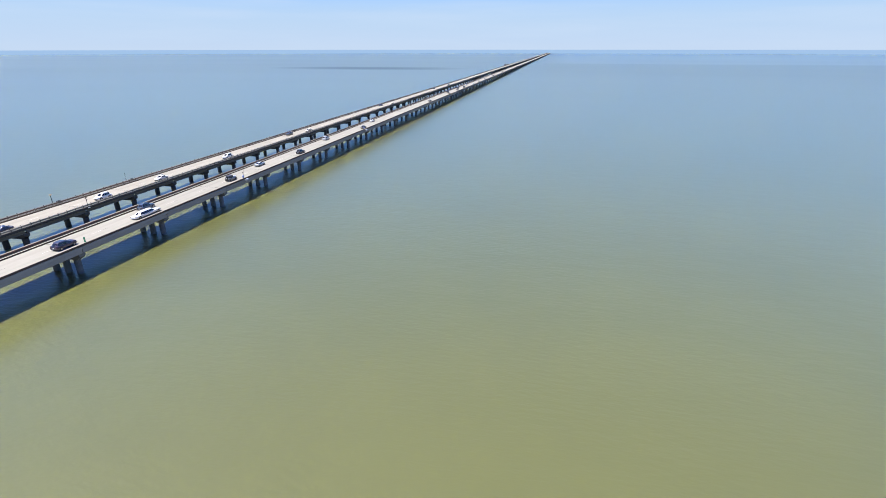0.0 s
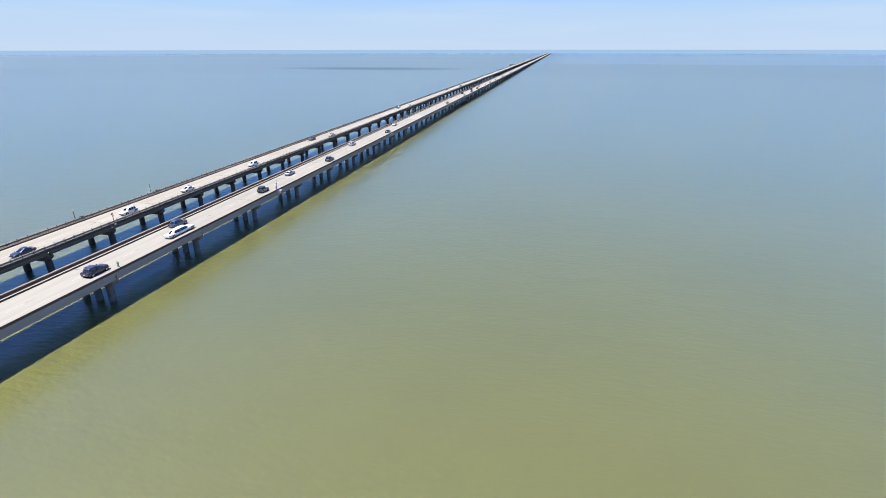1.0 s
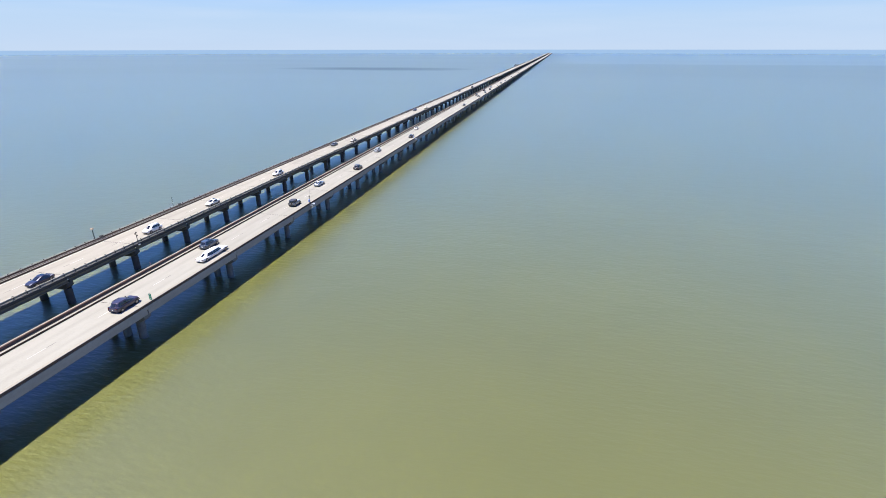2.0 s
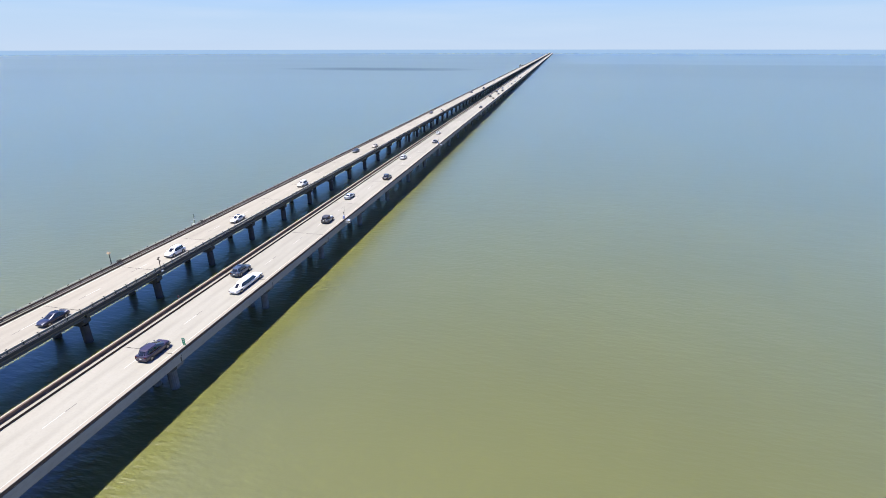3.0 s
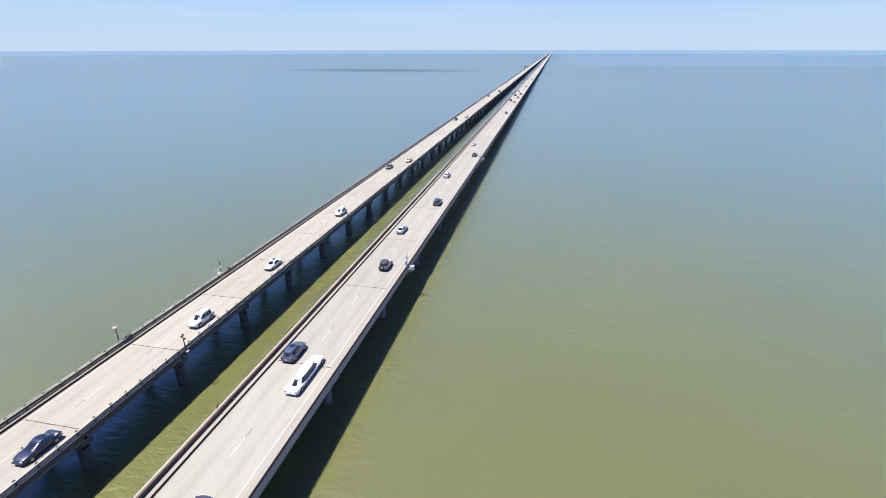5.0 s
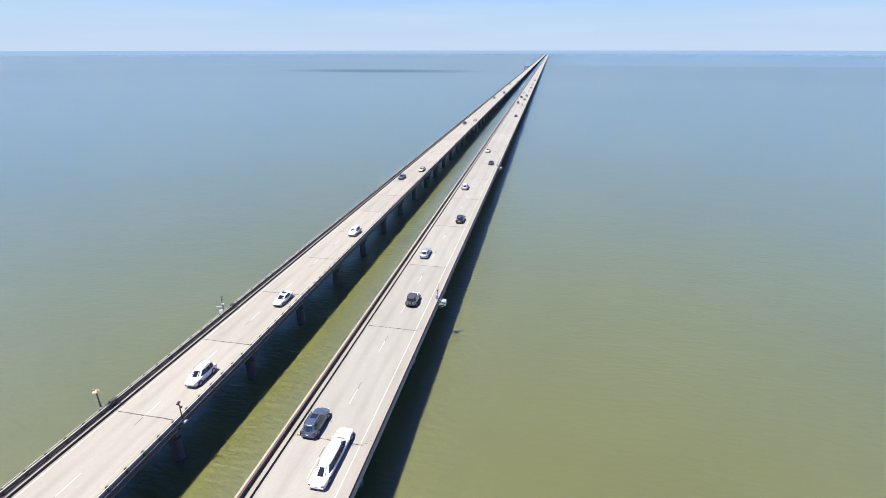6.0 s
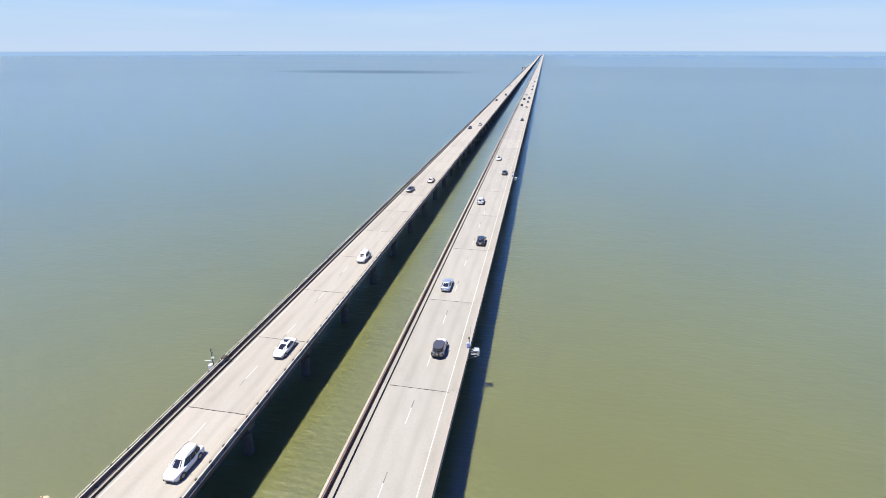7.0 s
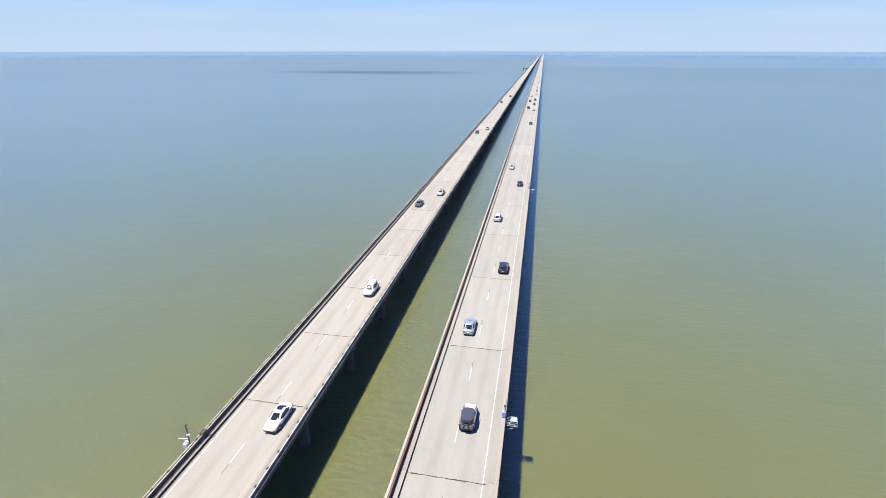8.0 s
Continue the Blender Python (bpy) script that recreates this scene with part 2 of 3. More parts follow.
# ---- water and distance ----
def build_water():
    bm = bmesh.new()
    rings = [0, END + 30]
    n = 72
    prev = None
    for r in rings:
        cur = [bm.verts.new((0, 0, 0))] if r == 0 else [bm.verts.new((r * math.sin(2 * math.pi * i / n), r * math.cos(2 * math.pi * i / n), 0)) for i in range(n)]
        if prev:
            for i in range(n):
                j = (i + 1) % n
                bm.faces.new((prev[0], cur[j], cur[i]) if len(prev) == 1 else (prev[i], prev[j], cur[j], cur[i]))
        prev = cur
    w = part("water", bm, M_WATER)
    tagged(w, "calm olive-green lake water with fine ripples reaching the horizon", "water", kind="structure")


def build_distance():
    # upright ring that glows by itself, painting haze at the horizon
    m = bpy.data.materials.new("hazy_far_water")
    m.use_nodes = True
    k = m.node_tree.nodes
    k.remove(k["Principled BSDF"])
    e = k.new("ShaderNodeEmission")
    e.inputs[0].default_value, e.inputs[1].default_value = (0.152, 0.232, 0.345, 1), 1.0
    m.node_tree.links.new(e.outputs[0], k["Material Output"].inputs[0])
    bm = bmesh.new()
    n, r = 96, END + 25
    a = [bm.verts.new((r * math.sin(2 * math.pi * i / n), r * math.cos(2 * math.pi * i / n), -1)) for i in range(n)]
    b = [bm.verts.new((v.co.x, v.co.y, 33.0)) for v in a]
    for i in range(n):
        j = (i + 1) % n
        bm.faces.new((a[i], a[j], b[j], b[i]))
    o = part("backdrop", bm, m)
    tagged(o, "glowing blue ring that paints haze over the farthest water", "horizon", kind="structure")


build_water()
build_distance()


# ---- the newer bridge: three piles to a bent, solid concrete rails ----
def deck_profile(half, curb, top, under):
    """Half-width of the roadway, width and height of the raised edge, depth of the slab."""
    o = half + curb
    return [(-half, 0), (-half - 0.02, top), (-o, top), (-o, -under), (-o + 0.5, -under - 0.08), (o - 0.5, -under - 0.08), (o, -under), (o, top), (half + 0.02, top), (half, 0)]


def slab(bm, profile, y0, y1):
    """A deck slab; kerb faces take the second material, with shade painted in, upright outer faces the third."""
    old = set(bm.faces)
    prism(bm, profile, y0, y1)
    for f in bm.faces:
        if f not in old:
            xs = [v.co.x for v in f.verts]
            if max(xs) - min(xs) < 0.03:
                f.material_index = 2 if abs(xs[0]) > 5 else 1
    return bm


def girder_profile(x, z0, z1, w):
    h = z1 - z0
    return [(x - w / 2, z0), (x + w / 2, z0), (x + w / 2, z0 + 0.16 * h), (x + w * 0.22, z0 + 0.30 * h), (x + w * 0.22, z0 + 0.78 * h),
            (x + w * 0.45, z0 + 0.9 * h), (x + w * 0.45, z1), (x - w * 0.45, z1), (x - w * 0.45, z0 + 0.9 * h), (x - w * 0.22, z0 + 0.78 * h),
            (x - w * 0.22, z0 + 0.30 * h), (x - w / 2, z0 + 0.16 * h)]


def cap_profile(half, z0, z1):
    d = z1 - z0
    return [(-half, z1), (-half, z1 - 0.5 * d), (-half + 0.9, z0), (half - 0.9, z0), (half, z1 - 0.5 * d), (half, z1)]


NEW_GIRDERS = (-1.6, 1.6)
NEW_PILES = (-3.35, -0.1, 3.15)
NEW_POSTS = [1.28 + 2.56 * i for i in range(10)]
BEAM = [(5.17, 0.40), (5.58, 0.40), (5.61, 0.46), (5.61, 0.82), (5.18, 0.82)]
CAP = [(5.14, 0.822), (5.65, 0.822), (5.64, 0.865), (5.60, 0.885), (5.18, 0.885), (5.15, 0.865)]

LAKE_CAP = [(5.34, 0.822), (5.65, 0.822), (5.64, 0.865), (5.60, 0.885), (5.38, 0.885), (5.35, 0.865)]


def worn_joint(x0, x1, seed):
    """A strip of joint seal across the road whose edges wander and swell."""
    rng = random.Random(seed)
    bm, n = bmesh.new(), 26
    rows, off = [], 0.0
    for i in range(n + 1):
        x = x0 + (x1 - x0) * i / n
        off = 0.7 * off + rng.uniform(-0.03, 0.03)
        half = rng.uniform(0.03, 0.085)
        rows.append([bm.verts.new((x, off + s * half, z)) for s, z in ((-1, -0.1), (-1, 0.005), (1, 0.005), (1, -0.1))])
    for a, b in zip(rows, rows[1:]):
        for j in range(3):
            bm.faces.new((a[j], b[j], b[j + 1], a[j + 1]))
    bm.faces.new(rows[0])
    bm.faces.new(rows[-1][::-1])
    return bm


def mirror(profile):
    return [(-x, z) for x, z in profile][::-1]


def build_new_bridge():
    first, single, last = -3, 17, int(END / SPAN)
    bridge = tagged(empty("causeway_bridge", (0, 0, D)), "long low concrete causeway on triple round piles over the lake", "bridge", "twin causeway bridges")
    g = 0.015
    deck = part("deck_span", slab(bmesh.new(), deck_profile(4.45, 1.15, 0.31, 0.28), g, SPAN - g), M_DECK, bridge)
    deck.data.materials.append(M_SHADE)
    deck.data.materials.append(M_BEAM)
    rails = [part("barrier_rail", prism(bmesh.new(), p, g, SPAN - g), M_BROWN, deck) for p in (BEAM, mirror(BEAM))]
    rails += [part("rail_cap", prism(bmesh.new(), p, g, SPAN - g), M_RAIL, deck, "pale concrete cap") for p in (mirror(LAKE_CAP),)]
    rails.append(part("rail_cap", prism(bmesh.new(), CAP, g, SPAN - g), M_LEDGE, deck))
    posts = []
    for s in (-1, 1):
        posts.append(part("barrier_post", prism(bmesh.new(), [(s * 5.19, 0.31), (s * 5.56, 0.31), (s * 5.56, 0.40), (s * 5.19, 0.40)], -0.16, 0.16), M_RAIL, deck))
    girders = [part("girder", prism(bmesh.new(), girder_profile(x, -1.26, -0.365, 0.62), 0.25, SPAN - 0.25), M_BEAM, deck) for x in NEW_GIRDERS]
    for s in (-1, 1):
        p = [(s * 4.66, -0.365), (s * 5.42, -0.365), (s * 5.44, -1.10), (s * 5.36, -1.26), (s * 4.74, -1.26)]
        girders.append(part("edge_girder", prism(bmesh.new(), p, 0.12, SPAN - 0.12), M_BEAM, deck))
    joint = part("expansion_joint", worn_joint(-4.05, 4.20, 5), M_JOINT, deck)
    line = part("edge_line", box(bmesh.new(), 3.88, 3.98, 0.12, SPAN - 0.12, -0.01, 0.004), M_PAINT, deck)
    cap = part("pier_cap", prism(bmesh.new(), cap_profile(5.05, -2.72, -1.265), -0.75, 0.75), M_PIER, bridge)
    piles = [part("pillar", rod(bmesh.new(), (x, 0, -D - 3), (x, 0, -2.70), 0.69, 0.69, 16), M_PIER, cap) for x in NEW_PILES]
    # thin dark strip that widens the barrier's shadow on the ledge by colour
    foot = part("stained_strip", box(bmesh.new(), -5.13, -4.93, g, SPAN - g, 0.30, 0.316), M_SHADE, deck, "dark strip painting the barrier's shade along its foot")
    proto = rails + girders + [line, foot]
    deck.location = (0, first * SPAN, 0)
    cap.location = (0, first * SPAN, 0)
    for k in range(first, single):
        d = deck if k == first else again(deck, bridge, (0, k * SPAN, 0))
        c = cap if k == first else again(cap, bridge, (0, k * SPAN, 0))
        if k > first:
            for o in proto:
                again(o, d, (0, 0, 0))
            again(joint, d, (0, 0, 0))
            for o in piles:
                again(o, c, (0, 0, 0))
        for i, y in enumerate(NEW_POSTS if k < 12 else ()):
            for o in posts:
                if k == first and i == 0:
                    o.location = (0, y, 0)
                else:
                    again(o, d, (0, y, 0))
    # the spans further out, joined
    rest = bmesh.new()
    for k in (*range(-70, first), *range(single, last)):
        y0, y1 = k * SPAN + g, (k + 1) * SPAN - g
        prism(rest, deck_profile(4.45, 1.15, 0.31, 0.28), y0, y1)
    far_deck = part("distant_deck", rest, M_DECK, bridge)
    far_deck.data.materials.append(M_SHADE)
    tagged(far_deck, kind="stuff")
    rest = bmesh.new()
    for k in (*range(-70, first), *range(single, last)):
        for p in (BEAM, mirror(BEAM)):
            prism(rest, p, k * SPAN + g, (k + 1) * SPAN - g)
        # the painted shadow strip at the barrier's foot, carried on
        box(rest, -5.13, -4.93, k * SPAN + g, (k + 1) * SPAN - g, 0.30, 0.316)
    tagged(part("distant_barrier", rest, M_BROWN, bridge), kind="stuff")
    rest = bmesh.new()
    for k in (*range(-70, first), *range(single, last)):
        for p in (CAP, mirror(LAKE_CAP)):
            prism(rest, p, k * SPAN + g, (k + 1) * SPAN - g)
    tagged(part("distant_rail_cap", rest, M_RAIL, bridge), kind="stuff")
    rest = bmesh.new()
    for k in (*range(-70, first), *range(single, last)):
        y = k * SPAN
        for x in (-5.05, 5.05):
            box(rest, x - 0.36, x + 0.36, y + 0.12, y + SPAN - 0.12, -1.26, -0.37)
        prism(rest, cap_profile(5.05, -2.72, -1.27), y - 0.75, y + 0.75)
        for x in NEW_PILES:
            rod(rest, (x, y, -D - 3), (x, y, -2.70), 0.69, 0.69, 8)
    tagged(part("distant_pier", rest, M_PIER, bridge), kind="stuff")
    rest = bmesh.new()
    box(rest, 3.86, 4.00, single * SPAN, 1600, -0.01, 0.004)
    tagged(part("distant_edge_line", rest, M_PAINT, bridge), kind="stuff")
    # dashes between the lanes, each with a black tail
    dash = mark = None
    for i in range(-9, 34):
        y = 68.6 + 12.192 * i
        if dash is None:
            dash = part("lane_dash", box(bmesh.new(), -0.055, 0.055, 0, 3.05, -0.01, 0.005), M_PAINT, bridge)
            mark = part("black_dash", box(bmesh.new(), -0.055, 0.055, 3.06, 4.6, -0.01, 0.005), M_TAR, bridge)
            dash.location = mark.location = (0, y, 0)
        else:
            again(dash, bridge, (0, y, 0))
            again(mark, bridge, (0, y, 0))
    return bridge


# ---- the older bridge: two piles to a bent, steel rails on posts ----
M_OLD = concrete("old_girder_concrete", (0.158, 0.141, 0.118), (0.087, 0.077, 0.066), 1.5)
OLD_PANEL = [(5.04, 0.45), (5.24, 0.45), (5.24, 0.80), (5.04, 0.80)]
OLD_RAILS = {-1: (4.92, 5.26), 1: (5.26,)}  # rails on the open-lake side and on the side of the newer bridge
OLD_PILES = (-3.3, 3.5)
OLD_GIRDERS = (-4.3, -2.15, 0, 2.15, 4.3)
OLD_POST_STEP = SPAN_W / 7


def build_old_bridge():
    first, single, last = -4, 22, int(END / SPAN_W)
    bridge = tagged(empty("causeway_bridge", (XW, Y_W, D)), "long low concrete causeway with steel rails on paired piles", "bridge", "twin causeway bridges")
    g = 0.015
    prof = deck_profile(4.42, 1.05, 0.31, 0.26)
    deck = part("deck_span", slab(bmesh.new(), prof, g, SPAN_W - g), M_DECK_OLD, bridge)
    deck.data.materials.append(M_SHADE)
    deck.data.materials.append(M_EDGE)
    # lake-side panel dark, other side pale: shaded and sunlit faces put into the colour
    para = [part("parapet", prism(bmesh.new(), p, g, SPAN_W - g), m, deck) for p, m in ((OLD_PANEL, M_LEDGE), (mirror(OLD_PANEL), M_BROWN))]
    rails = []
    for s in (-1, 1):
        for x in OLD_RAILS[s]:
            bm = bmesh.new()
            prism(bm, [(s * x, 0.86), (s * (x + 0.09), 0.86), (s * (x + 0.09), 0.96), (s * x, 0.96)], g, SPAN_W - g)
            rails.append(part("rail", bm, M_STEEL, deck))
    posts = []
    for s in (-1, 1):
        bm = prism(bmesh.new(), [(s * 5.04, 0.31), (s * 5.25, 0.31), (s * 5.25, 1.00), (s * 5.21, 1.06), (s * 5.08, 1.06), (s * 5.04, 1.00)], -0.11, 0.11)
        posts.append(part("rail_post", bm, M_POST, deck))
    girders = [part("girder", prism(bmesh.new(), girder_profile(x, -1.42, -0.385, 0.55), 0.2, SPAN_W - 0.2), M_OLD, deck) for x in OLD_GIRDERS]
    joint = part("expansion_joint", worn_joint(-3.95, 3.95, 8), M_JOINT, deck)
    line = part("edge_line", box(bmesh.new(), -4.02, -3.88, 0.12, SPAN_W - 0.12, -0.01, 0.004), M_PAINT, deck)
    line2 = part("edge_line", box(bmesh.new(), 3.58, 3.72, 0.12, SPAN_W - 0.12, -0.01, 0.004), M_YELLOW, deck)
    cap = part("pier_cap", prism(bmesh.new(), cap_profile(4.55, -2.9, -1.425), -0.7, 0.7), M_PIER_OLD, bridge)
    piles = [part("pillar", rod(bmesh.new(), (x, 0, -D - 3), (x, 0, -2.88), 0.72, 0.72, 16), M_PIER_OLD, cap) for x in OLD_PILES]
    # shadow of the lake-side parapet on the ledge, painted as a dark strip
    foot = part("stained_strip", box(bmesh.new(), -5.03, -4.80, g, SPAN_W - g, 0.30, 0.316), M_BROWN, deck, "dark strip painting the parapet's shade along its foot")
    proto = para + rails + girders + [joint, line, line2, foot]
    deck.location = cap.location = (0, first * SPAN_W, 0)
    for k in range(first, single):
        d = deck if k == first else again(deck, bridge, (0, k * SPAN_W, 0))
        c = cap if k == first else again(cap, bridge, (0, k * SPAN_W, 0))
        if k > first:
            for o in proto:
                again(o, d, (0, 0, 0))
            for o in piles:
                again(o, c, (0, 0, 0))
        for i in range(7 if k < 17 else 0):
            for o in posts:
                y = (i + 0.5) * OLD_POST_STEP
                if k == first and i == 0:
                    o.location = (0, y, 0)
                else:
                    again(o, d, (0, y, 0))
    rest = bmesh.new()
    for k in (*range(-70, first), *range(single, last)):
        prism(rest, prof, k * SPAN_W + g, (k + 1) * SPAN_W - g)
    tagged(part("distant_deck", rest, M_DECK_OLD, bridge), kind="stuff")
    rest = bmesh.new()
    for k in (*range(-70, first), *range(single, last)):
        for s in (-1, 1):
            for x in OLD_RAILS[s]:
                prism(rest, [(s * x, 0.84), (s * (x + 0.10), 0.84), (s * (x + 0.10), 0.96), (s * x, 0.96)], k * SPAN_W + g, (k + 1) * SPAN_W - g)
    tagged(part("distant_rail", rest, M_STEEL, bridge), kind="stuff")
    # lake-side panels, in the brown that paints them shaded
    rest = bmesh.new()
    for k in (*range(-70, first), *range(single, last)):
        prism(rest, mirror(OLD_PANEL), k * SPAN_W + g, (k + 1) * SPAN_W - g)
        # the parapet's painted shadow strip, carried on
        box(rest, -5.03, -4.80, k * SPAN_W + g, (k + 1) * SPAN_W - g, 0.30, 0.316)
    tagged(part("distant_parapet", rest, M_BROWN, bridge), kind="stuff")
    # panels facing the newer bridge, in the pale copy that paints them sunlit
    rest = bmesh.new()
    for k in (*range(-70, first), *range(single, last)):
        prism(rest, OLD_PANEL, k * SPAN_W + g, (k + 1) * SPAN_W - g)
    tagged(part("distant_parapet", rest, M_LEDGE, bridge), kind="stuff")
    rest = bmesh.new()
    for k in range(17, 90):
        for i in range(7):
            for s in (-1, 1):
                y = k * SPAN_W + (i + 0.5) * OLD_POST_STEP
                box(rest, s * 5.17 - 0.09, s * 5.17 + 0.09, y - 0.1, y + 0.1, 0.46, 1.05)
    tagged(part("distant_post", rest, M_POST, bridge), kind="stuff")
    rest = bmesh.new()
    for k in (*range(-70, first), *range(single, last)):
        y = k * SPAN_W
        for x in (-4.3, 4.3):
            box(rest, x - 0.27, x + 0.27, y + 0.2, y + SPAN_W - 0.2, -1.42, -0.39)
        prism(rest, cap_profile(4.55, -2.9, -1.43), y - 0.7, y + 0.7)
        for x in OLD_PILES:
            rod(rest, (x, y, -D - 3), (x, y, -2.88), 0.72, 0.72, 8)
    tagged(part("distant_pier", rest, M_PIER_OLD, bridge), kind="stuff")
    dash = mark = None
    for i in range(-7, 30):
        y = 48.7 - Y_W + 12.05 * i
        if dash is None:
            dash = part("lane_dash", box(bmesh.new(), -0.055, 0.055, 0, 3.05, -0.01, 0.005), M_PAINT, bridge)
            mark = part("black_dash", box(bmesh.new(), -0.055, 0.055, -1.5, -0.01, -0.01, 0.005), M_TAR, bridge)
            dash.location = mark.location = (0, y, 0)
        else:
            again(dash, bridge, (0, y, 0))
            again(mark, bridge, (0, y, 0))
    return bridge


build_new_bridge()
build_old_bridge()


# ---- vehicles ----
def paint(name, base, metal=0.0, rough=0.35):
    m = material(name, base, rough, metal, Coat_Weight=0.8, Coat_Roughness=0.06)
    k = Nodes(m)
    dust = k.noise(k.coords((1, 1, 1)), 3.0, 5)
    k.to(k.mix(k.math("MULTIPLY", k.ramp(dust, (0.4, 0.0), (0.8, 1.0)), 0.05), base, (0.35, 0.32, 0.28)), "Base Color")
    return m


M_GLASS = material("tinted_glass", (0.012, 0.014, 0.018), 0.05, Coat_Weight=0.5)
M_TYRE = concrete("tyre_rubber", (0.02, 0.02, 0.02), (0.05, 0.048, 0.045), 20.0, 0.8)
M_RIM = material("alloy_rim", (0.27, 0.27, 0.28), 0.3, 0.9)
M_TRIM = material("black_trim", (0.018, 0.018, 0.02), 0.5)
M_LAMP_RED = material("red_lamp_glass", (0.13, 0.010, 0.012), 0.15, Coat_Weight=0.6)
M_LAMP_CLEAR = material("clear_lamp_glass", (0.65, 0.66, 0.68), 0.12, Coat_Weight=0.6)
M_PLATE = material("plate_white", (0.7, 0.7, 0.68), 0.5)
PAINTS = {
    "white": paint("paint_white", (0.60, 0.60, 0.59)),
    "silver": paint("paint_silver", (0.30, 0.34, 0.39), 0.5, 0.3),
    "pale_grey": paint("paint_pale_grey", (0.44, 0.45, 0.46), 0.2, 0.35),
    "mid_grey": paint("paint_mid_grey", (0.15, 0.16, 0.18), 0.4, 0.3),
    "grey_blue": paint("paint_grey_blue", (0.065, 0.085, 0.12), 0.4, 0.3),
    "black": paint("paint_black", (0.012, 0.012, 0.014)),
    "dark_blue": paint("paint_dark_blue", (0.012, 0.016, 0.045), 0.2),
    "dark_plum": paint("paint_dark_plum", (0.038, 0.030, 0.055), 0.35),
    "charcoal": paint("paint_charcoal", (0.05, 0.055, 0.06), 0.4),
    "tan": paint("paint_tan", (0.42, 0.38, 0.30), 0.3),
    "red": paint("paint_red", (0.30, 0.02, 0.02)),
    "soft_top": concrete("soft_top_cloth", (0.018, 0.022, 0.04), (0.04, 0.045, 0.07), 20.0),
}


def loft(stations):
    """A car's lower body: stations (y, half width, underside, side crease, top) from rear to front."""
    bm = bmesh.new()
    rings = []
    for y, w, z0, zc, z1 in stations:
        half = [(0.78 * w, z0), (0.93 * w, z0 + 0.06), (0.99 * w, zc - 0.14), (w, zc), (0.985 * w, 0.5 * (zc + z1)), (0.95 * w, z1 - 0.06), (0.89 * w, z1 - 0.015), (0.78 * w, z1 + 0.008), (0.40 * w, z1 + 0.03)]
        ring = half + [(-x, z) for x, z in half[::-1]]
        rings.append([bm.verts.new((x, y, z)) for x, z in ring])
    n = len(rings[0])
    for a, b in zip(rings, rings[1:]):
        for i in range(n):
            bm.faces.new((a[i], a[(i + 1) % n], b[(i + 1) % n], b[i]))
    bm.faces.new(rings[0])
    bm.faces.new(rings[-1][::-1])
    return bm


class Greenhouse:
    """The upper part of a car: an outline with rounded corners that draws in from the belt line to the roof."""
    N = 3.3
    ARCH = 0.055    # fall of the roof from its middle to its ends

    def __init__(self, wb, wr, zb, zr, base, roof):
        self.wb, self.wr, self.zb, self.zr, self.base, self.roof = wb, wr, zb, zr, base, roof

    def level(self, v):
        """Half width, rear, front and height at v, from 0 at the belt line to 1 below the roof."""
        bulge = 0.10 * v * (1 - v)
        return (self.wb + (self.wr - self.wb) * v ** 1.25, self.base[0] + (self.roof[0] - self.base[0]) * v - bulge,
                self.base[1] + (self.roof[1] - self.base[1]) * v + bulge * 1.5, self.zb + (self.zr - self.zb) * v)

    def shell(self, top):
        bm = bmesh.new()
        rows = [(*self.level(i / 6), 0.0) for i in range(7)]
        b, y0, y1, z = self.level(1.0)
        rows += [(b, y0, y1, z + (top - z) * (1 - (1 - i / 5) ** 2), i / 5) for i in range(1, 6)]
        n, rings = 40, []
        for b, y0, y1, z, t in rows:
            inset = 0.34 * t * t
            ring = []
            for i in range(n):
                a = 2 * math.pi * (i + 0.5) / n
                c, d = math.cos(a), math.sin(a)
                x = math.copysign(abs(c) ** (2 / self.N), c) * (b - inset * 0.7)
                y = 0.5 * (y0 + y1) + math.copysign(abs(d) ** (2 / self.N), d) * (0.5 * (y1 - y0) - inset)
                u = (y - 0.5 * (y0 + y1)) / (0.5 * (y1 - y0))
                ring.append(bm.verts.new((x, y, z - t * self.ARCH * u * u)))
            rings.append(ring)
        for p, q in zip(rings, rings[1:]):
            for i in range(n):
                bm.faces.new((p[i], p[(i + 1) % n], q[(i + 1) % n], q[i]))
        bm.faces.new(rings[-1])
        bm.faces.new(rings[0][::-1])
        return bm

    def at(self, where, side, q, v, out):
        b, y0, y1, z = self.level(v)
        half = 0.5 * (y1 - y0)
        rest = (1 - abs(q) ** self.N) ** (1 / self.N)
        if where == "side":
            return Vector((side * (b + out) * rest, 0.5 * (y0 + y1) + q * half, z))
        return Vector((q * b, 0.5 * (y0 + y1) + side * (half + out) * rest, z))

    def glass(self, where, side, q0, q1, v0, v1):
        """A curved pane with thickness on one side or end."""
        bm = bmesh.new()
        nu, nv = 6, 3
        sheets = []
        for out in (-0.02, 0.012):
            sheets.append([[bm.verts.new(self.at(where, side, q0 + (q1 - q0) * i / nu, v0 + (v1 - v0) * j / nv, out)) for i in range(nu + 1)] for j in range(nv + 1)])
        for g in sheets:
            for j in range(nv):
                for i in range(nu):
                    bm.faces.new((g[j][i], g[j][i + 1], g[j + 1][i + 1], g[j + 1][i]))
        rims = []
        for g in sheets:
            rims.append(g[0] + [row[-1] for row in g[1:]] + g[-1][-2::-1] + [row[0] for row in g[-2:0:-1]])
        m = len(rims[0])
        for i in range(m):
            bm.faces.new((rims[0][i], rims[0][(i + 1) % m], rims[1][(i + 1) % m], rims[1][i]))
        return bm


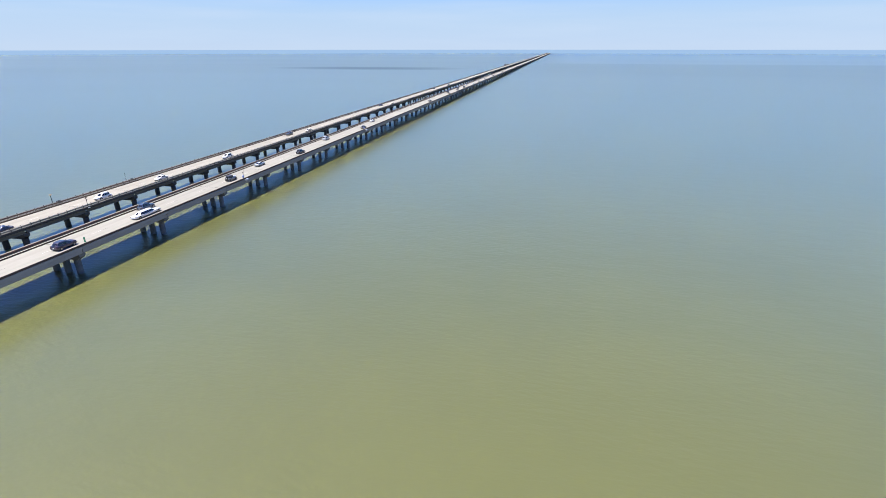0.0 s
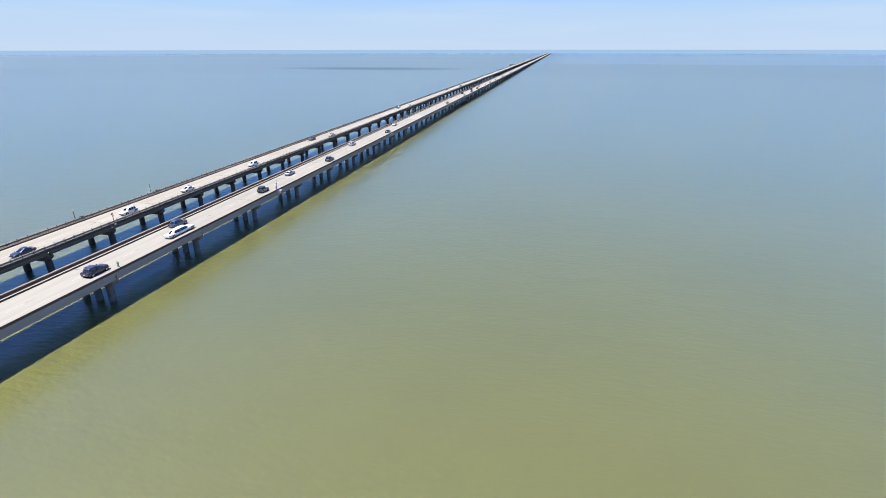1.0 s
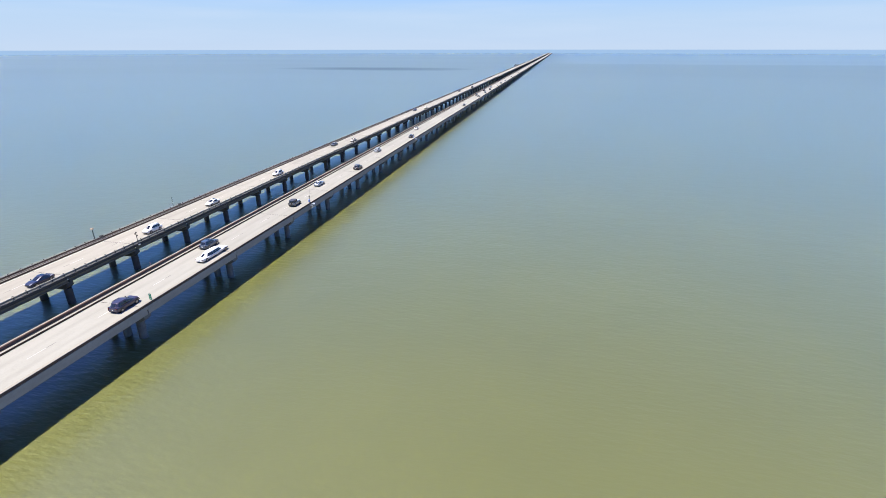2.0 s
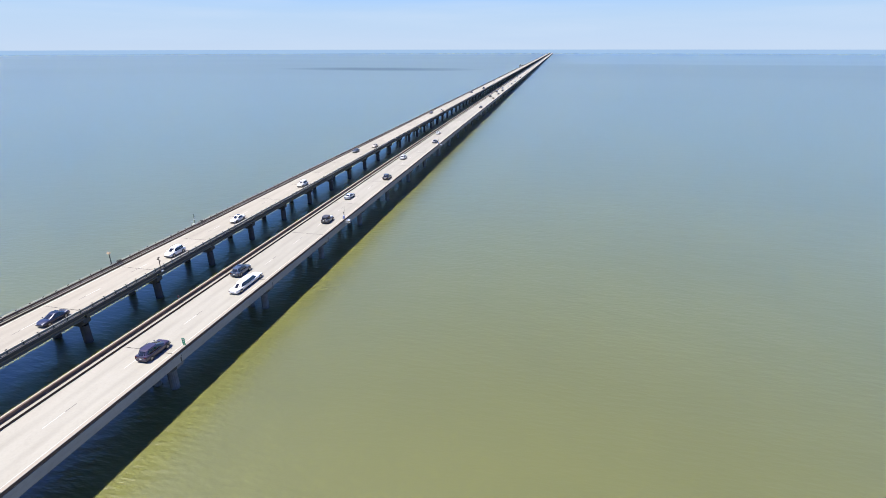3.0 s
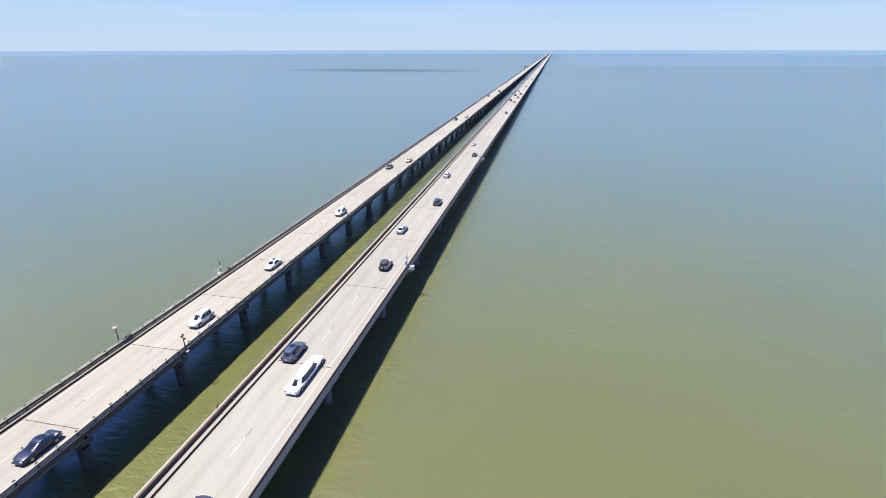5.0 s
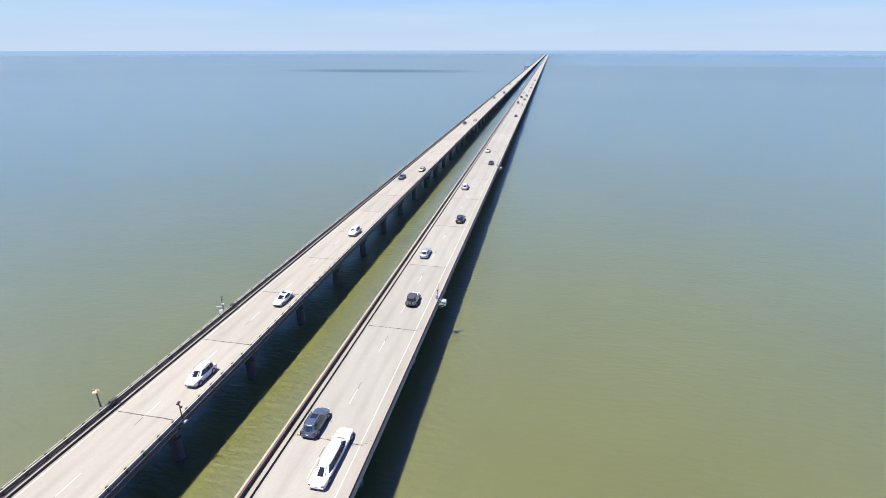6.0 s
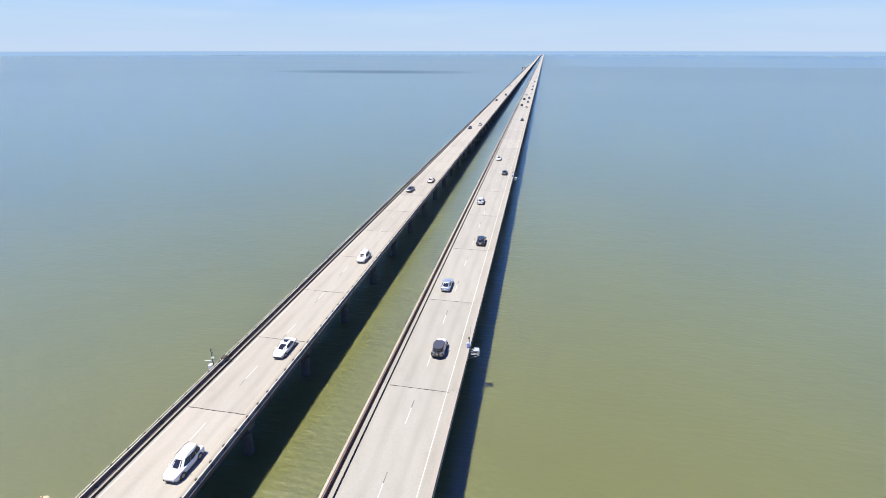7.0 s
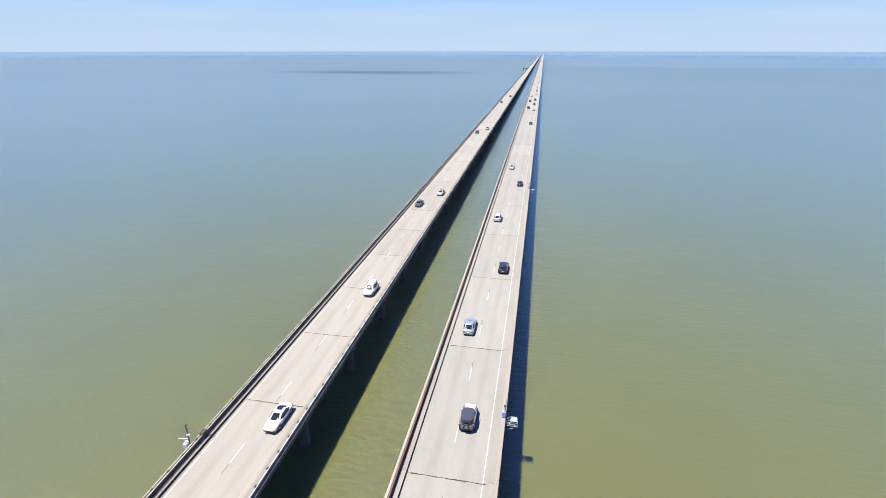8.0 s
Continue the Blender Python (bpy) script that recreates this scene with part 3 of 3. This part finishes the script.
def wheel(parent, x, y, r, side):
    w = part("wheel", rod(bmesh.new(), (-0.11, 0, 0), (0.11, 0, 0), r, r, 20), M_TYRE, parent)
    w.location = (x, y, r)
    bm = bmesh.new()
    rod(bm, (0.07 * side, 0, 0), (0.125 * side, 0, 0), r * 0.66, r * 0.60, 16)
    rod(bm, (0.12 * side, 0, 0), (0.135 * side, 0, 0), r * 0.18, r * 0.16, 10)
    part("rim", bm, M_RIM, w)
    return w


def vehicle(name, colour, L, W, H, hood, belt, trunk, base, roof, label, panes=2, roof_colour=None, wheel_r=0.33, axle=(0.30, 0.315), sunroof=False, spare=False, rack=False, narrow=0.76, category="car"):
    """A road vehicle that heads along +y and stands at the origin. base and roof: rear and front of the cabin at the belt line and at the roof."""
    car = tagged(empty(name), label, category)
    mat = PAINTS[colour]
    w, h2 = W / 2, L / 2
    g = 0.22
    body = loft([
        (-h2, w * 0.66, g + 0.18, 0.60, trunk - 0.26), (-h2 + 0.05, w * 0.82, g + 0.08, 0.62, trunk - 0.13), (-h2 + 0.14, w * 0.92, g + 0.03, 0.64, trunk - 0.05),
        (-h2 + 0.38, w * 0.98, g, 0.66, trunk), (base[0], w, g, 0.68, belt), (0.5 * (base[0] + base[1]), w, g, 0.70, belt), (base[1], w * 0.995, g, 0.68, belt - 0.02),
        (base[1] + 0.25, w * 0.985, g, 0.66, hood + 0.03), (h2 - 0.75, w * 0.955, g, 0.65, hood - 0.03), (h2 - 0.40, w * 0.895, g, 0.63, hood - 0.09),
        (h2 - 0.17, w * 0.80, g + 0.03, 0.60, hood - 0.17), (h2 - 0.05, w * 0.68, g + 0.08, 0.56, hood - 0.25), (h2, w * 0.58, g + 0.14, 0.52, hood - 0.36)])
    part("body", body, mat, car, smooth=55)
    # cabin: a rounded greenhouse with curved glass set in it
    shape = Greenhouse(w * 0.965, w * narrow, belt - 0.04, H - 0.11, base, roof)
    wr = shape.wr
    part("cabin", shape.shell(H), PAINTS[roof_colour or colour], car, smooth=60)
    part("windshield", shape.glass("end", 1, -0.86, 0.86, 0.10, 0.93), M_GLASS, car)
    part("rear_window", shape.glass("end", -1, -0.88, 0.88, 0.12, 0.94), M_GLASS, car)
    gap = 0.016 if panes < 4 else 0.004
    for s in (-1, 1):
        for i in range(panes):
            q0 = -0.80 + 1.62 * i / panes + (gap if i else 0)
            part("side_window", shape.glass("side", s, q0, -0.80 + 1.62 * (i + 1) / panes - gap, 0.07, 0.95), M_GLASS, car)
    if sunroof:
        part("sunroof", chamfer_box(-wr * 0.55, wr * 0.55, roof[1] - 1.1, roof[1] - 0.35, H - 0.03, H + 0.008, 0.01), M_GLASS, car)
    if rack:
        for s in (-1, 1):
            bm = rod(bmesh.new(), (s * wr * 0.86, roof[0] + 0.25, H + 0.03), (s * wr * 0.86, roof[1] - 0.3, H + 0.03), 0.025, 0.025, 6)
            part("roof_rail", bm, M_TRIM, car)
    for s in (-1, 1):
        for y, f in ((-h2 + axle[0] * 3.1, 0), (h2 - axle[1] * 3.1, 1)):
            wheel(car, s * (w - 0.10), y, wheel_r, s)
            arch = rod(bmesh.new(), (s * (w - 0.30), y, wheel_r + 0.02), (s * (w - 0.02 + 0.025), y, wheel_r + 0.02), wheel_r + 0.065, wheel_r + 0.065, 18)
            part("wheel_arch", arch, M_TRIM, car)
        part("headlight", chamfer_box(s * w * 0.56 - 0.16, s * w * 0.56 + 0.16, h2 - 0.22, h2 - 0.06, hood - 0.36, hood - 0.20, 0.02), M_LAMP_CLEAR, car)
        tl = 0.06 if spare else 0.11
        part("taillight", chamfer_box(s * w * 0.72 - tl, s * w * 0.72 + tl, -h2 - 0.02, -h2 + 0.12, trunk - 0.31, trunk - 0.17, 0.02), M_LAMP_RED, car)
        part("mirror", chamfer_box(s * (w + 0.06) - 0.09, s * (w + 0.06) + 0.09, base[1] - 0.42, base[1] - 0.28, belt - 0.02, belt + 0.13, 0.03), mat, car)
    part("front_bumper", chamfer_box(-w * 0.74, w * 0.74, h2 - 0.10, h2 + 0.03, g + 0.12, g + 0.30, 0.03), M_TRIM, car)
    part("rear_bumper", chamfer_box(-w * 0.84, w * 0.84, -h2 - 0.05, -h2 + 0.10, g + 0.14, g + 0.34, 0.03), M_TRIM if name == "jeep" else mat, car)
    part("number_plate", box(bmesh.new(), -0.16, 0.16, -h2 - 0.065, -h2 - 0.045, 0.62, 0.76), M_PLATE, car)
    if spare:
        # the sky's reflection on the bonnet, painted as a pale panel
        part("hood_panel", chamfer_box(-w * 0.72, w * 0.72, base[1] + 0.12, h2 - 0.28, hood - 0.08, hood + 0.075, 0.03), PAINTS["pale_grey"], car, "bonnet in pale grey that paints the sky's reflection")
        bm = rod(bmesh.new(), (0, -h2 - 0.24, 0.98), (0, -h2 - 0.03, 0.98), 0.37, 0.37, 20)
        part("spare_wheel", bm, M_TYRE, car)
        part("spare_rim", rod(bmesh.new(), (0, -h2 - 0.265, 0.98), (0, -h2 - 0.235, 0.98), 0.2, 0.22, 14), M_RIM, car)
    return car


def sedan(colour, label, sunroof=True):
    return vehicle("sedan", colour, 4.85, 1.84, 1.46, 0.91, 0.93, 0.99, (-2.00, 1.16), (-0.98, 0.05), label, sunroof=sunroof)


def suv(colour, label, **extra):
    return vehicle("suv", colour, 4.75, 1.96, 1.76, 1.05, 1.06, 1.10, (-2.28, 1.30), (-1.90, 0.42), label, panes=3, wheel_r=0.38, rack=True, **extra)


def minivan(colour, label):
    return vehicle("minivan", colour, 5.0, 2.02, 1.74, 1.06, 1.08, 1.12, (-2.44, 1.78), (-1.92, 0.30), label, panes=3, narrow=0.82, wheel_r=0.35, rack=True, category="minivan")


def limousine(label):
    return vehicle("limousine", "white", 8.7, 2.02, 1.54, 0.90, 0.88, 0.94, (-3.40, 2.70), (-2.45, 1.75), label, panes=5, narrow=0.68, wheel_r=0.35, axle=(0.40, 0.36), category="limousine")


def jeep(label):
    return vehicle("jeep", "mid_grey", 4.2, 1.86, 1.84, 1.12, 1.14, 1.14, (-2.02, 0.62), (-1.92, 0.40), label, roof_colour="soft_top", wheel_r=0.40, spare=True, narrow=0.88, axle=(0.25, 0.24), category="off-road car")


def put(car, x, y, back=False):
    car.matrix_world = pose(x, y, D + 0.002, 0, 0, 180 if back else 0)


def traffic():
    # the newer bridge, traffic heading out across the lake
    van = minivan("dark_plum", "dark plum minivan with roof rails on the concrete road")
    put(van, 1.5, -0.5)
    limo = limousine("long white stretch limousine with dark side windows on the road")
    put(limo, 1.7, 22.9)
    grey = suv("grey_blue", "dark blue-grey sport utility vehicle beside a white limousine", sunroof=True)
    put(grey, -2.4, 27.5)
    put(jeep("grey off-road car with sky sheen painted on its bonnet, black soft top and spare wheel"), 1.1, 60.5)
    sil = sedan("silver", "pale silver saloon car driving on the concrete road", False)
    put(sil, -1.8, 82.4)
    blk = suv("black", "black sport utility vehicle driving on the concrete road")
    put(blk, 1.9, 107.0)
    pale = suv("pale_grey", "pale silver sport utility vehicle driving on the concrete road")
    put(pale, -2.1, 140.0)
    dark = sedan("charcoal", "charcoal saloon car driving on the concrete road")
    put(dark, 2.1, 178.5)
    wht = sedan("white", "white saloon car with a dark sunroof on the road")
    put(copy_thing(wht, Matrix()), -2.2, 203.7)
    tan = sedan("tan", "pale tan saloon car driving on the concrete road")
    wsuv = suv("white", "white sport utility vehicle with roof rails on the road")
    far = ((dark, 2.0, 329), (tan, 2.1, 404), (blk, -2.0, 418), (dark, 1.9, 448), (blk, -2.1, 471), (blk, 2.0, 486), (sil, -1.9, 522), (wht, 2.0, 547),
           (dark, 2.0, 593), (sil, 1.9, 647), (wht, -2.0, 737), (dark, 2.0, 742), (tan, 2.0, 876), (wht, 1.9, 1180), (wsuv, 2.0, 1730))
    for c, x, y in far:
        put(copy_thing(c, Matrix()), x, y)
    # the other way, on the older bridge
    a, b = XW - 1.95, XW + 2.1
    navy = sedan("dark_blue", "dark blue saloon car driving on the older bridge")
    put(navy, b + 0.4, 4.0, True)
    put(wsuv, b, 33.0, True)
    put(wht, b, 56.1, True)
    put(copy_thing(wsuv, Matrix()), b, 92.1, True)
    put(copy_thing(dark, Matrix()), a, 149.0, True)
    put(tan, b, 162.0, True)
    for c, x, y in ((navy, a, 288), (tan, b, 303), (dark, a, 459), (blk, b, 516), (sil, a, 651), (wht, b, 716)):
        put(copy_thing(c, Matrix()), x, y, True)


traffic()

# ---- roadside fixtures ----
M_GALV = concrete("galvanised_frame", (0.316, 0.324, 0.324), (0.190, 0.190, 0.182), 10.0, 0.5)
M_BOX = concrete("cabinet_white", (0.569, 0.569, 0.553), (0.395, 0.387, 0.363), 8.0, 0.5)
M_BLUE = concrete("callbox_blue", (0.20, 0.26, 0.52), (0.26, 0.30, 0.46), 8.0, 0.5)
M_PANEL = material("solar_panel", (0.24, 0.27, 0.31), 0.25, Coat_Weight=0.5)
M_MAST = concrete("dark_mast", (0.045, 0.06, 0.05), (0.10, 0.11, 0.09), 8.0, 0.6)
M_AMBER = material("amber_lens", (0.42, 0.31, 0.20), 0.35, Coat_Weight=0.4)
M_GREEN = concrete("sign_green", (0.020, 0.220, 0.115), (0.035, 0.165, 0.095), 8.0, 0.45)


def call_box(x, y):
    """A blue emergency call box on the parapet, with a small service platform and solar panel outside it."""
    t = tagged(empty("emergency_call_box", (x, y, D)), "blue emergency call box with solar panel on a bracket platform", "call box", "call boxes")
    part("mast", rod(bmesh.new(), (-0.12, 0, -0.05), (-0.12, 0, 2.6), 0.07, 0.06, 10), M_GALV, t)
    part("antenna", rod(bmesh.new(), (-0.05, 0.05, 1.9), (0.05, 0.25, 4.3), 0.022, 0.012, 6), M_MAST, t)
    b = part("cabinet", chamfer_box(-0.42, -0.02, -0.22, 0.22, 1.0, 1.75, 0.04), M_BLUE, t, "blue call box cabinet")
    part("cabinet_door", chamfer_box(-0.46, -0.415, -0.17, 0.17, 1.06, 1.69, 0.015), M_BOX, b)
    part("beacon_head", chamfer_box(-0.26, 0.02, -0.14, 0.14, 2.45, 2.75, 0.05), M_MAST, t)
    f = part("platform_frame", chamfer_box(0.0, 1.55, -0.5, -0.42, 0.0, 0.07, 0.015), M_GALV, t)
    part("platform_frame", chamfer_box(0.0, 1.55, 0.42, 0.5, 0.0, 0.07, 0.015), M_GALV, t)
    for i in range(10):
        part("floor_slat", box(bmesh.new(), 0.03 + 0.16 * i, 0.07 + 0.16 * i, -0.43, 0.43, 0.02, 0.06), M_GALV, f)
    for p0, p1 in (((0.0, -0.45, -0.75), (1.5, -0.45, 0.0)), ((0.0, 0.45, -0.75), (1.5, 0.45, 0.0))):
        part("brace", rod(bmesh.new(), p0, p1, 0.035, 0.035, 6), M_GALV, t)
    for px, py in ((0.05, -0.46), (1.5, -0.46), (1.5, 0.46), (0.05, 0.46)):
        part("handrail_post", rod(bmesh.new(), (px, py, 0.05), (px, py, 0.55), 0.022, 0.022, 6), M_GALV, t)
    for z in (0.3, 0.55):
        for p0, p1 in (((0.05, -0.46, z), (1.5, -0.46, z)), ((1.5, -0.46, z), (1.5, 0.46, z)), ((1.5, 0.46, z), (0.05, 0.46, z))):
            part("handrail", rod(bmesh.new(), p0, p1, 0.02, 0.02, 6), M_GALV, t)
    s = part("solar_panel", chamfer_box(-0.42, 0.42, -0.36, 0.36, -0.025, 0.025, 0.01), M_PANEL, t, "pale grey solar panel")
    s.matrix_local = pose(1.0, 0.12, 0.62, 14, 0, 0)
    part("panel_post", rod(bmesh.new(), (1.0, 0.12, 0.05), (1.0, 0.12, 0.60), 0.035, 0.035, 8), M_GALV, t)
    return t


def navigation_mast(x, y):
    t = tagged(empty("signal_mast", (x, y, D)), "dark mast with an amber lamp head bolted outside the rail", "mast")
    part("foot", rod(bmesh.new(), (0, 0, -0.4), (0, 0, 0.7), 0.13, 0.11, 10), M_BOX, t, "white painted foot")
    part("pole", rod(bmesh.new(), (0, 0, 0.7), (0, 0, 2.9), 0.11, 0.085, 10), M_MAST, t)
    part("bracket", chamfer_box(0.0, 1.0, -0.12, 0.12, -0.35, -0.15, 0.02), M_GALV, t)
    part("crossbar", rod(bmesh.new(), (-0.5, 0, 1.7), (0.4, 0, 1.7), 0.03, 0.03, 6), M_GALV, t)
    bm = bmesh.new()
    rod(bm, (0, 0, 2.9), (0, 0, 3.05), 0.30, 0.42, 14)
    rod(bm, (0, 0, 3.05), (0, 0, 3.12), 0.42, 0.36, 14)
    head = part("lamp_head", bm, M_AMBER, t, "amber lamp head")
    for sx in (-0.26, 0.24):
        part("lens", rod(bmesh.new(), (sx, 0, 3.10), (sx, 0, 3.32), 0.10, 0.08, 10), M_AMBER, head)


def camera_mast(x, y):
    t = tagged(empty("weather_mast", (x, y, D)), "thin grey-green instrument mast with a white cabinet beside the rail", "mast")
    part("pole", rod(bmesh.new(), (0, 0, -0.4), (0, 0, 3.3), 0.075, 0.055, 10), M_MAST, t)
    part("cabinet", chamfer_box(-0.75, -0.15, -0.32, 0.32, -0.2, 0.62, 0.06), M_BOX, t, "white cabinet")
    part("crossbar", rod(bmesh.new(), (-1.15, -0.2, 1.25), (0.25, 0.1, 1.15), 0.07, 0.07, 8), M_GALV, t)
    part("bracket", chamfer_box(-0.6, 1.2, -0.2, 0.2, -0.45, -0.2, 0.03), M_GALV, t)
    part("sensor_box", chamfer_box(-0.10, 0.30, -0.12, 0.12, 1.7, 1.95, 0.03), M_BOX, t)
    for z, dx in ((2.5, 0.22), (2.8, -0.2), (3.05, 0.25)):
        part("sensor_arm", rod(bmesh.new(), (0, 0, z), (dx, 0.12, z + 0.18), 0.03, 0.05, 6), M_MAST, t)
    part("stay", rod(bmesh.new(), (0.1, 0.0, 0.2), (1.25, 0.9, 0.9), 0.03, 0.03, 6), M_MAST, t)


def clamp_box(x, y):
    """A dark junction box on the older bridge's rail."""
    t = tagged(empty("junction_box", (x, y, D)), "dark metal junction box clamped on the steel rail", "junction box", "junction boxes")
    part("housing", chamfer_box(-0.25, 0.28, -0.45, 0.45, 0.55, 1.12, 0.05), M_POST, t)
    part("conduit", rod(bmesh.new(), (0.2, 0, 0.22), (0.2, 0, 0.6), 0.06, 0.06, 8), M_POST, t)
    part("cable", rod(bmesh.new(), (0.28, 0.1, 0.7), (0.95, 0.5, 0.24), 0.05, 0.05, 6), M_POST, t)


def short_mast(x, y):
    t = tagged(empty("warning_light", (x, y, D)), "short dark warning light post fixed to the rail", "warning light")
    part("post", rod(bmesh.new(), (0, 0, -0.1), (0, 0, 2.75), 0.08, 0.06, 8), M_POST, t)
    for z, a in ((2.05, 0.2), (2.4, -0.2), (2.75, 0.08)):
        part("lamp", chamfer_box(a - 0.16, a + 0.14, -0.12, 0.12, z, z + 0.22, 0.03), M_POST, t)
    part("base_box", chamfer_box(-0.1, 0.45, -0.28, 0.28, -0.12, 0.12, 0.03), M_BOX, t, "white box at the base")


def mile_sign(x, y):
    t = tagged(empty("mile_marker", (x, y, D)), "narrow green mile marker sign on a rail post", "sign")
    part("post", rod(bmesh.new(), (0, 0.03, 0.2), (0, 0.03, 2.15), 0.03, 0.03, 6), M_GALV, t)
    p = part("sign_plate", chamfer_box(-0.25, 0.25, -0.015, 0.01, 0.75, 2.1, 0.006), M_GREEN, t, "green plate with unreadable white marks")
    for z0, z1, w in ((1.86, 1.97, 0.13), (1.46, 1.68, 0.055), (1.00, 1.24, 0.055)):
        part("white_bar", box(bmesh.new(), -w, w, -0.022, -0.016, z0, z1), M_BOX, p)


def reflector(x, y):
    t = tagged(empty("delineator", (x, y, D)), "small red and white delineator post on the rail", "delineator")
    part("stem", rod(bmesh.new(), (0, 0, 0.85), (0, 0, 1.75), 0.04, 0.04, 8), M_BOX, t)
    part("reflector_plate", chamfer_box(-0.10, 0.10, -0.03, 0.03, 1.2, 1.75, 0.01), M_LAMP_RED, t)


def turnaround(x, y):
    """A small crossover platform with a control hut, far along the older bridge."""
    t = tagged(empty("turnaround_platform", (x, y, D)), "distant concrete turnaround platform with a white control hut", "platform")
    part("slab", box(bmesh.new(), -6, 5.9, -11, 11, -0.6, 0.0), M_DECK, t)
    for px in (-4.5, 3):
        for py in (-9, 0, 9):
            part("pillar", rod(bmesh.new(), (px, py, -D - 3), (px, py, -0.6), 0.5, 0.5, 8), M_PIER, t)
    h = part("hut", chamfer_box(-5, -1.5, -4, 4, 0.0, 2.6, 0.1), M_BOX, t, "white hut")
    part("hut_roof", prism(bmesh.new(), [(-5.4, 2.6), (-1.1, 2.6), (-3.25, 3.6)], -4.4, 4.4), M_BOX, h)
    for py in (-10.8, 10.8):
        part("parapet", box(bmesh.new(), -6, 5.8, py - 0.2, py + 0.2, 0.0, 0.9), M_RAIL, t)


call_box(5.62, 61.0)
call_box(5.62, 170.8)
navigation_mast(-30.25, 24.5)
camera_mast(-30.2, 50.1)
clamp_box(-29.48, 25.6)
clamp_box(-29.48, 51.6)
short_mast(-18.98, 25.0)
mile_sign(5.38, 1.2)
reflector(-5.32, 13.4)
turnaround(-35.6, 1320.0)
